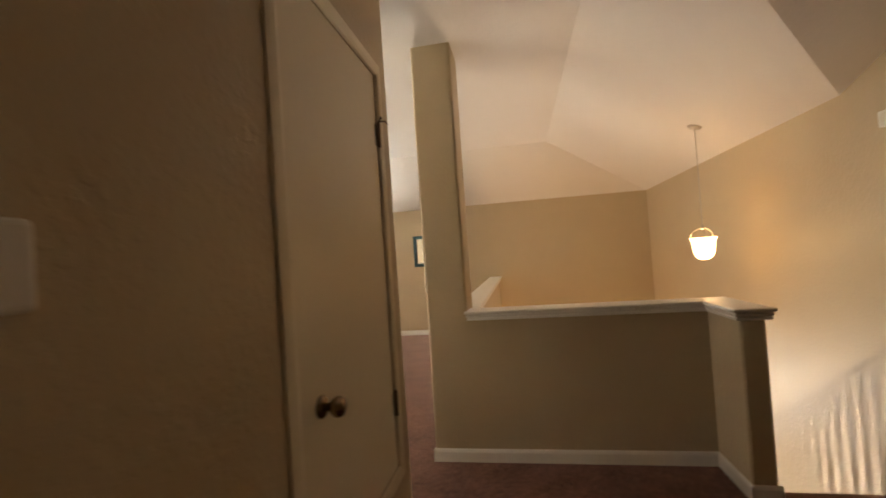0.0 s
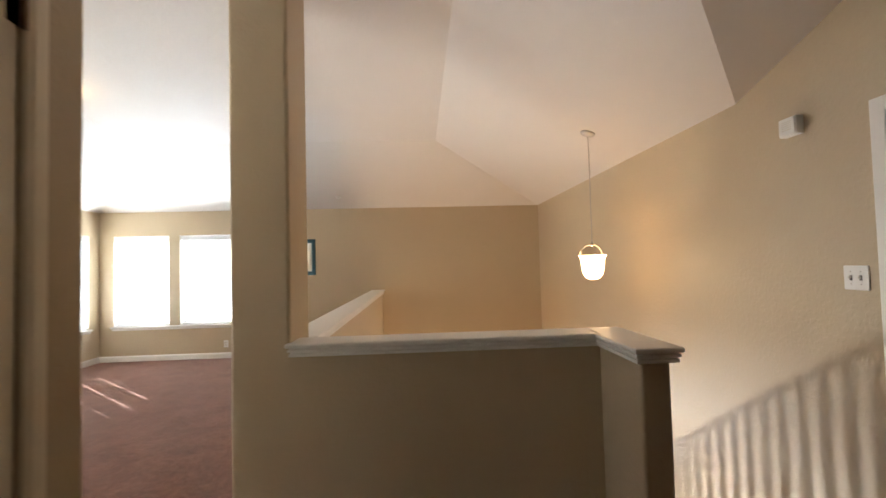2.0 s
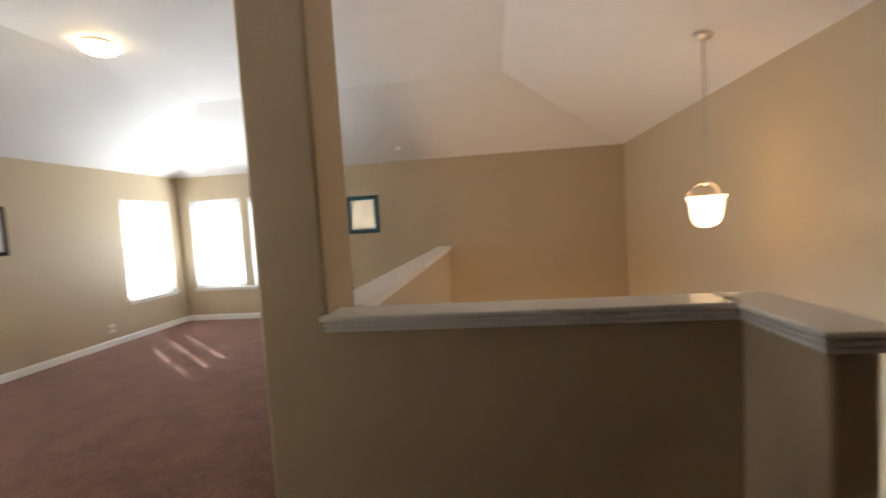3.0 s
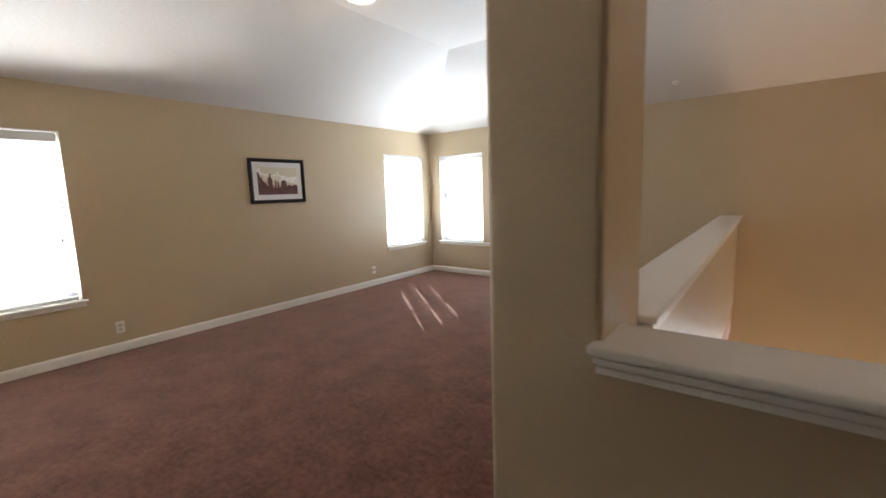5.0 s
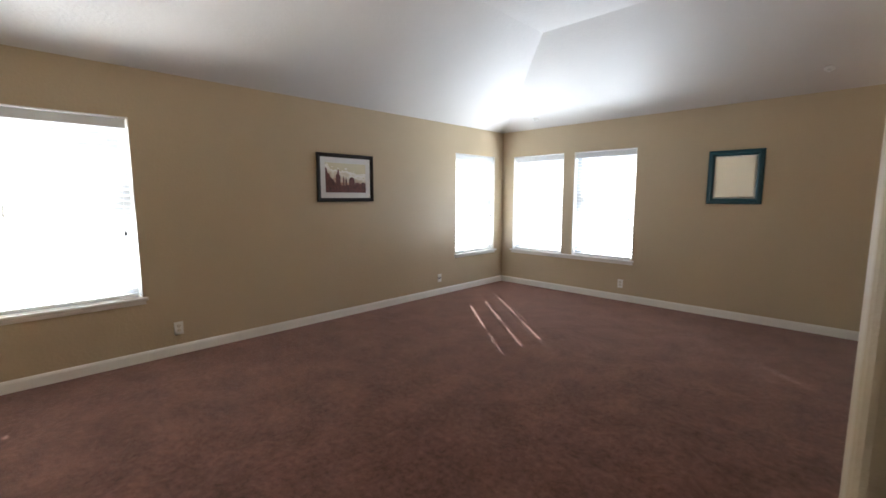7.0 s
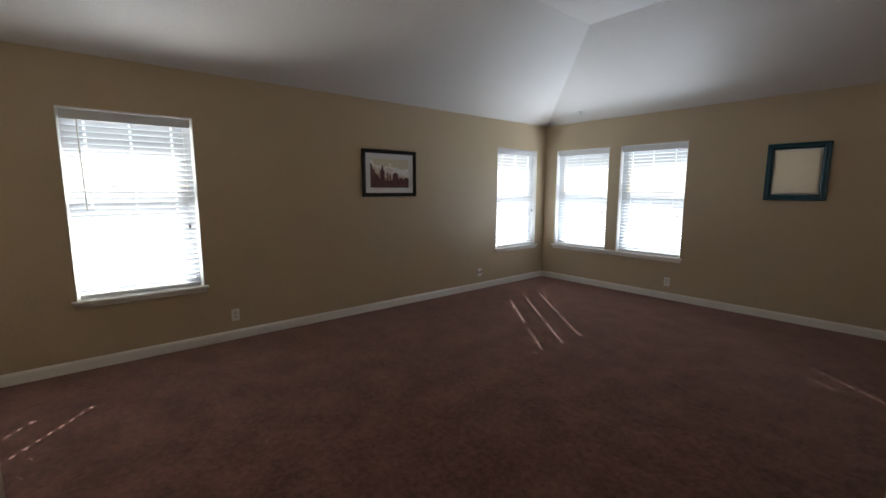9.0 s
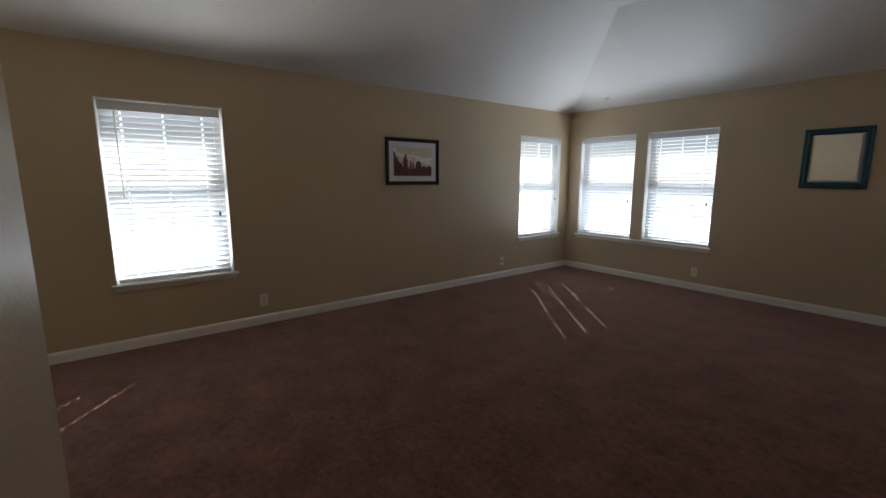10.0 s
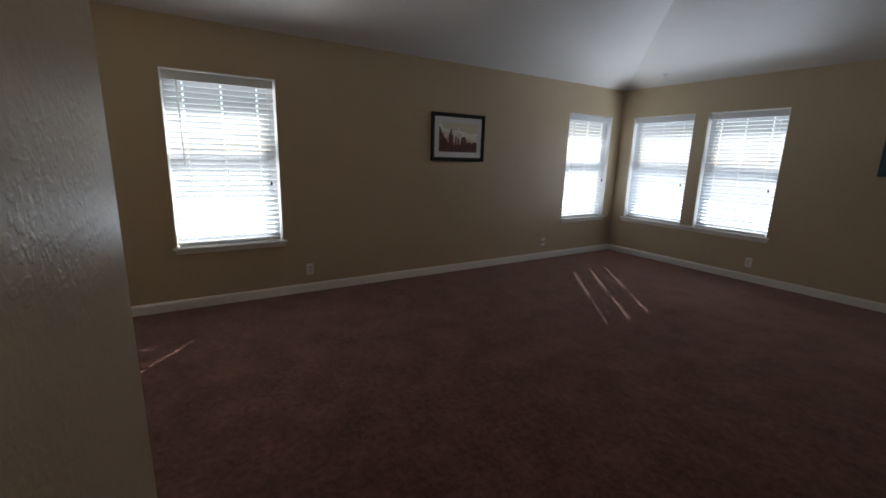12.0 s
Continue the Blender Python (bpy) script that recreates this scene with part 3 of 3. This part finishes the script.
structure("floor_side_room", boxes((X2, -2.3, -0.1, X2 + 2.2, 0.2, -0.001), (XR, DOOR_Y0, -0.1, X2, DOOR_Y1, -0.001)), CARPET, "brown carpet of the side room")


# ---- lamps ----
def pendant():
    x, y = 2.507, 1.555
    z = PLATE + (XR - x) / 3
    p = thing("pendant_lamp", x, y, 1.28, "brushed nickel pendant lamp with a lit bell-shaped glass shade", "pendant lamp")
    tilt = Matrix.Translation((0, 0, z - 1.28)) @ Matrix.Rotation(math.atan(1 / 3), 4, "Y")
    part("canopy", lathe([(0.066, 0.0), (0.066, -0.006), (0.055, -0.016), (0.03, -0.024), (0.01, -0.027), (0.0, -0.04)], 32, tilt), NICKEL, p, smooth=True)
    part("cord", tube([(0, 0, z - 1.31), (0.002, 0, 0.9), (0, 0, 0.34)], 0.0045, 8), NICKEL, p, "cord with chain")
    part("hub", lathe([(0.0, 0.30), (0.014, 0.302), (0.018, 0.315), (0.01, 0.335), (0.006, 0.35), (0.0, 0.352)], 16), NICKEL, p, smooth=True)
    for k in range(3):
        a = 2 * math.pi * k / 3 + 0.35
        c, s = math.cos(a), math.sin(a)
        part("arm", tube([(0.012 * c, 0.012 * s, 0.315), (0.045 * c, 0.045 * s, 0.31), (0.082 * c, 0.082 * s, 0.288), (0.106 * c, 0.106 * s, 0.256), (0.115 * c, 0.115 * s, 0.219)], 0.0026, 8), NICKEL, p, smooth=True)
    shade = part("shade", lathe([(0.0, 0.0), (0.035, 0.003), (0.062, 0.018), (0.082, 0.045), (0.093, 0.08), (0.099, 0.13), (0.104, 0.18), (0.113, 0.205), (0.124, 0.22),
                         (0.120, 0.221), (0.109, 0.207), (0.099, 0.18), (0.094, 0.13), (0.088, 0.08), (0.078, 0.047), (0.058, 0.022), (0.03, 0.008), (0.0, 0.006)], 40), PENDANT_GLASS, p, "lit frosted glass bell shade", True)
    return p


pendant()


def dome_light():
    d = thing("ceiling_light", -2.09, 1.55, FLAT, "flush ceiling light with a lit white glass dome", "ceiling light")
    part("base_pan", lathe([(0.115, 0.0), (0.12, -0.012), (0.118, -0.03), (0.0, -0.03)], 40), NICKEL, d, smooth=False)
    part("glass_dome", lathe([(0.132, -0.028), (0.135, -0.036), (0.128, -0.055), (0.11, -0.075), (0.08, -0.09), (0.04, -0.098), (0.0, -0.1)], 40), DOME_GLASS, d, "lit opal glass", True)
    part("finial", lathe([(0.0, -0.118), (0.008, -0.115), (0.01, -0.105), (0.005, -0.099), (0.0, -0.098)], 14), NICKEL, d, smooth=True)
    return d


dome_light()


# ---- things on the walls; x along the wall, y outwards ----
def picture():
    y0, y1, z0, z1 = 1.672, 2.417, 1.354, 1.892
    w, h = y1 - y0, z1 - z0
    p = thing("framed_picture", XL, (y0 + y1) / 2, z0, "black framed sepia city print with a white mat on the wall", "picture", turn=90)
    f = 0.042
    prof = [(0, 0), (-0.022, 0), (-0.028, 0.006), (-0.026, 0.018), (-0.016, 0.03), (-0.014, f), (0, f)]
    inner = [(-w / 2 + f, f), (w / 2 - f, f), (w / 2 - f, h - f), (-w / 2 + f, h - f)]
    outer = [(-w / 2, 0), (w / 2, 0), (w / 2, h), (-w / 2, h)]
    for i in range(4):
        j = (i + 1) % 4
        bm = bmesh.new()
        ends = [[bm.verts.new((o[0] + (q[0] - o[0]) * v / f, u, o[1] + (q[1] - o[1]) * v / f)) for u, v in prof] for q, o in ((inner[i], outer[i]), (inner[j], outer[j]))]
        k = len(prof)
        for s in range(k):
            bm.faces.new((ends[0][s], ends[0][(s + 1) % k], ends[1][(s + 1) % k], ends[1][s]))
        part("frame_rail", bm, BLACKWOOD, p)
    mw = 0.062
    part("mat", boxes((-w / 2 + f, -0.008, f, -w / 2 + f + mw, -0.004, h - f), (w / 2 - f - mw, -0.008, f, w / 2 - f, -0.004, h - f),
                      (-w / 2 + f + mw, -0.008, f, w / 2 - f - mw, -0.004, f + mw), (-w / 2 + f + mw, -0.008, h - f - mw, w / 2 - f - mw, -0.004, h - f)), MATBOARD, p, "white mat board")
    sheet = part("print", boxes((-w / 2 + f + mw, -0.005, f + mw, w / 2 - f - mw, -0.002, h - f - mw)), PRINT, p, "sepia print of towers under a pale sky")
    pw, ph, bx, bz = w - 2 * (f + mw), h - 2 * (f + mw), -w / 2 + f + mw, f + mw
    outlines = (
        ((0, 0), (0, 0.86), (0.04, 0.80), (0.06, 0.66), (0.10, 0.62), (0.13, 0.5), (0.2, 0.42), (0.24, 0.3), (0.24, 0)),
        ((0.25, 0), (0.25, 0.6), (0.28, 0.64), (0.29, 0.74), (0.31, 0.81), (0.33, 0.72), (0.33, 0.62), (0.36, 0.58), (0.36, 0)),
        ((0.42, 0), (0.42, 0.46), (0.44, 0.58), (0.455, 0.46), (0.46, 0)),
        ((0.48, 0), (0.48, 0.42), (0.50, 0.54), (0.52, 0.42), (0.52, 0)),
        ((0.57, 0), (0.57, 0.42), (0.60, 0.52), (0.65, 0.54), (0.70, 0.50), (0.72, 0.38), (0.72, 0)),
        ((0.73, 0), (0.73, 0.33), (0.80, 0.36), (0.86, 0.31), (0.93, 0.37), (1.0, 0.33), (1.0, 0)),
        ((0.0, 0), (0.0, 0.26), (0.2, 0.30), (0.45, 0.24), (0.7, 0.29), (1.0, 0.25), (1.0, 0)))
    for k, outline in enumerate(outlines):
        y = -0.0052 - 0.00004 * k
        m = Matrix(((pw, 0, 0, bx), (0, 1, 0, 0), (0, 0, ph, bz), (0, 0, 0, 1)))
        part("printed_tower", extrude(outline, y, -0.005, m), TOWER, sheet)
    return p


picture()


def mirror():
    x0, x1, z0, z1 = -1.329, -0.80, 1.327, 1.93
    w, h = x1 - x0, z1 - z0
    p = thing("wall_mirror", (x0 + x1) / 2, YF, z0, "square mirror in a teal painted wooden frame on the wall", "mirror")
    f = 0.062
    prof = [(0, 0), (-0.018, 0), (-0.026, 0.008), (-0.022, 0.022), (-0.03, 0.034), (-0.03, 0.046), (-0.016, f), (0, f)]
    inner = [(-w / 2 + f, f), (w / 2 - f, f), (w / 2 - f, h - f), (-w / 2 + f, h - f)]
    outer = [(-w / 2, 0), (w / 2, 0), (w / 2, h), (-w / 2, h)]
    for i in range(4):
        j = (i + 1) % 4
        bm = bmesh.new()
        ends = [[bm.verts.new((o[0] + (q[0] - o[0]) * v / f, u, o[1] + (q[1] - o[1]) * v / f)) for u, v in prof] for q, o in ((inner[i], outer[i]), (inner[j], outer[j]))]
        k = len(prof)
        for s in range(k):
            bm.faces.new((ends[0][s], ends[0][(s + 1) % k], ends[1][(s + 1) % k], ends[1][s]))
        part("frame_rail", bm, TEAL, p)
    bm = bmesh.new()
    e = 0.022
    a = [bm.verts.new((x, -0.006, z)) for x, z in inner]
    b = [bm.verts.new((x - math.copysign(e, x), -0.0105, z + (e if z < h / 2 else -e))) for x, z in inner]
    for i in range(4):
        bm.faces.new((a[i], a[(i + 1) % 4], b[(i + 1) % 4], b[i]))
    bm.faces.new(b)
    back = [bm.verts.new((x, -0.003, z)) for x, z in inner]
    for i in range(4):
        bm.faces.new((a[i], a[(i + 1) % 4], back[(i + 1) % 4], back[i]))
    bm.faces.new(back)
    part("mirror_glass", bm, MIRROR, p, "bevelled mirror glass")
    return p


mirror()


def outlet(at, turn, label):
    o = thing("wall_outlet", *at, label, "outlet", "wall outlets", turn)
    part("cover_plate", boxes((-0.036, -0.006, -0.058, 0.036, 0.0, 0.058), bevel=0.003, segments=2), PLASTIC, o)
    for z in (-0.02, 0.02):
        face = part("receptacle", lathe([(0.0165, 0.0), (0.0165, 0.003), (0.0, 0.003)], 20, Matrix.Translation((0, -0.006, z)) @ Matrix.Rotation(radians(90), 4, "X")), IVORY, o)
        part("slots", boxes((-0.008, -0.0098, z - 0.004, -0.006, -0.009, z + 0.005), (0.006, -0.0098, z - 0.004, 0.008, -0.009, z + 0.005)), DARKGREY, face)
    part("screw", lathe([(0.003, 0.0), (0.002, 0.002), (0.0, 0.002)], 10, Matrix.Translation((0, -0.006, 0)) @ Matrix.Rotation(radians(90), 4, "X")), NICKEL, o)
    return o


outlet((XL, 0.265, 0.24), 90, "white duplex wall outlet above the baseboard")
outlet((-2.28, YF, 0.235), 0, "white duplex wall outlet above the baseboard")


def cable_plate():
    o = thing("cable_plate", XL, 3.57, 0.245, "white cable wall plate with a dark connector", "wall plate", turn=90)
    part("cover_plate", boxes((-0.036, -0.006, -0.058, 0.036, 0.0, 0.058), bevel=0.003, segments=2), PLASTIC, o)
    part("connector", lathe([(0.007, 0.0), (0.007, 0.012), (0.005, 0.012), (0.005, 0.026), (0.0, 0.026)], 12, Matrix.Translation((0, -0.006, 0.012)) @ Matrix.Rotation(radians(90), 4, "X")), NICKEL, o)
    part("cable", tube([(0, -0.03, 0.012), (-0.02, -0.045, 0.01), (-0.045, -0.035, -0.005), (-0.055, -0.02, 0.02)], 0.005, 8), DARKGREY, o, "short dark cable")
    return o


cable_plate()


def switch_plate():
    o = thing("light_switch", XR, -0.283, 1.34, "white double toggle light switch plate", "light switch", turn=-90)
    part("cover_plate", boxes((-0.0585, -0.007, -0.058, 0.0585, 0.0, 0.058), bevel=0.004, segments=2), PLASTIC, o)
    for x in (-0.023, 0.023):
        t = part("toggle", boxes((x - 0.004, -0.02, -0.004, x + 0.004, -0.007, 0.009), bevel=0.0015), IVORY, o)
        part("toggle_slot", boxes((x - 0.006, -0.0078, -0.012, x + 0.006, -0.007, 0.012)), DARKGREY, t)
        for z in (-0.03, 0.03):
            part("screw", lathe([(0.003, 0.0), (0.002, 0.0015), (0.0, 0.0015)], 10, Matrix.Translation((x, -0.007, z)) @ Matrix.Rotation(radians(90), 4, "X")), NICKEL, o)
    return o


switch_plate()


def chime():
    o = thing("door_chime", XR, 0.0, 2.105, "white plastic door chime box high on the wall", "door chime", turn=-90)
    part("body", boxes((-0.055, -0.044, 0.0, 0.055, 0.0, 0.10), bevel=0.004, segments=2), PLASTIC, o)
    part("cover", boxes((-0.05, -0.05, 0.005, 0.05, -0.044, 0.095), bevel=0.004, segments=2), PLASTIC, o)
    for k in range(5):
        part("grille_slot", boxes((-0.03, -0.0506, 0.03 + k * 0.011, 0.03, -0.05, 0.034 + k * 0.011)), IVORY, o)
    return o


chime()


def thermostat():
    o = thing("thermostat", XD, -2.715, 1.445, "white plastic thermostat on the hall wall", "thermostat", turn=90)
    part("body", boxes((-0.075, -0.026, 0.0, 0.075, 0.0, 0.11), bevel=0.009, segments=3), PLASTIC, o)
    part("display", boxes((-0.035, -0.0275, 0.05, 0.035, -0.026, 0.09), bevel=0.0005), IVORY, o, "dim display")
    for x in (-0.02, 0.0, 0.02):
        part("button", boxes((x - 0.006, -0.029, 0.02, x + 0.006, -0.026, 0.03), bevel=0.001), IVORY, o)
    return o


thermostat()


def ceiling_device(x, y):
    z = PLATE + (YF - y) / 3
    o = thing("ceiling_detector", x, y, z, "small white round detector on the sloped ceiling", "detector", "ceiling detectors")
    tilt = Matrix.Rotation(-math.atan(1 / 3), 4, "X")
    part("base", lathe([(0.042, 0.0), (0.042, -0.008), (0.034, -0.014), (0.0, -0.014)], 24, tilt), PLASTIC, o, smooth=False)
    part("sensor", lathe([(0.016, -0.014), (0.014, -0.03), (0.008, -0.036), (0.0, -0.037)], 16, tilt), PLASTIC, o, smooth=True)
    return o


ceiling_device(-3.514, 4.775)
ceiling_device(-0.334, 4.65)
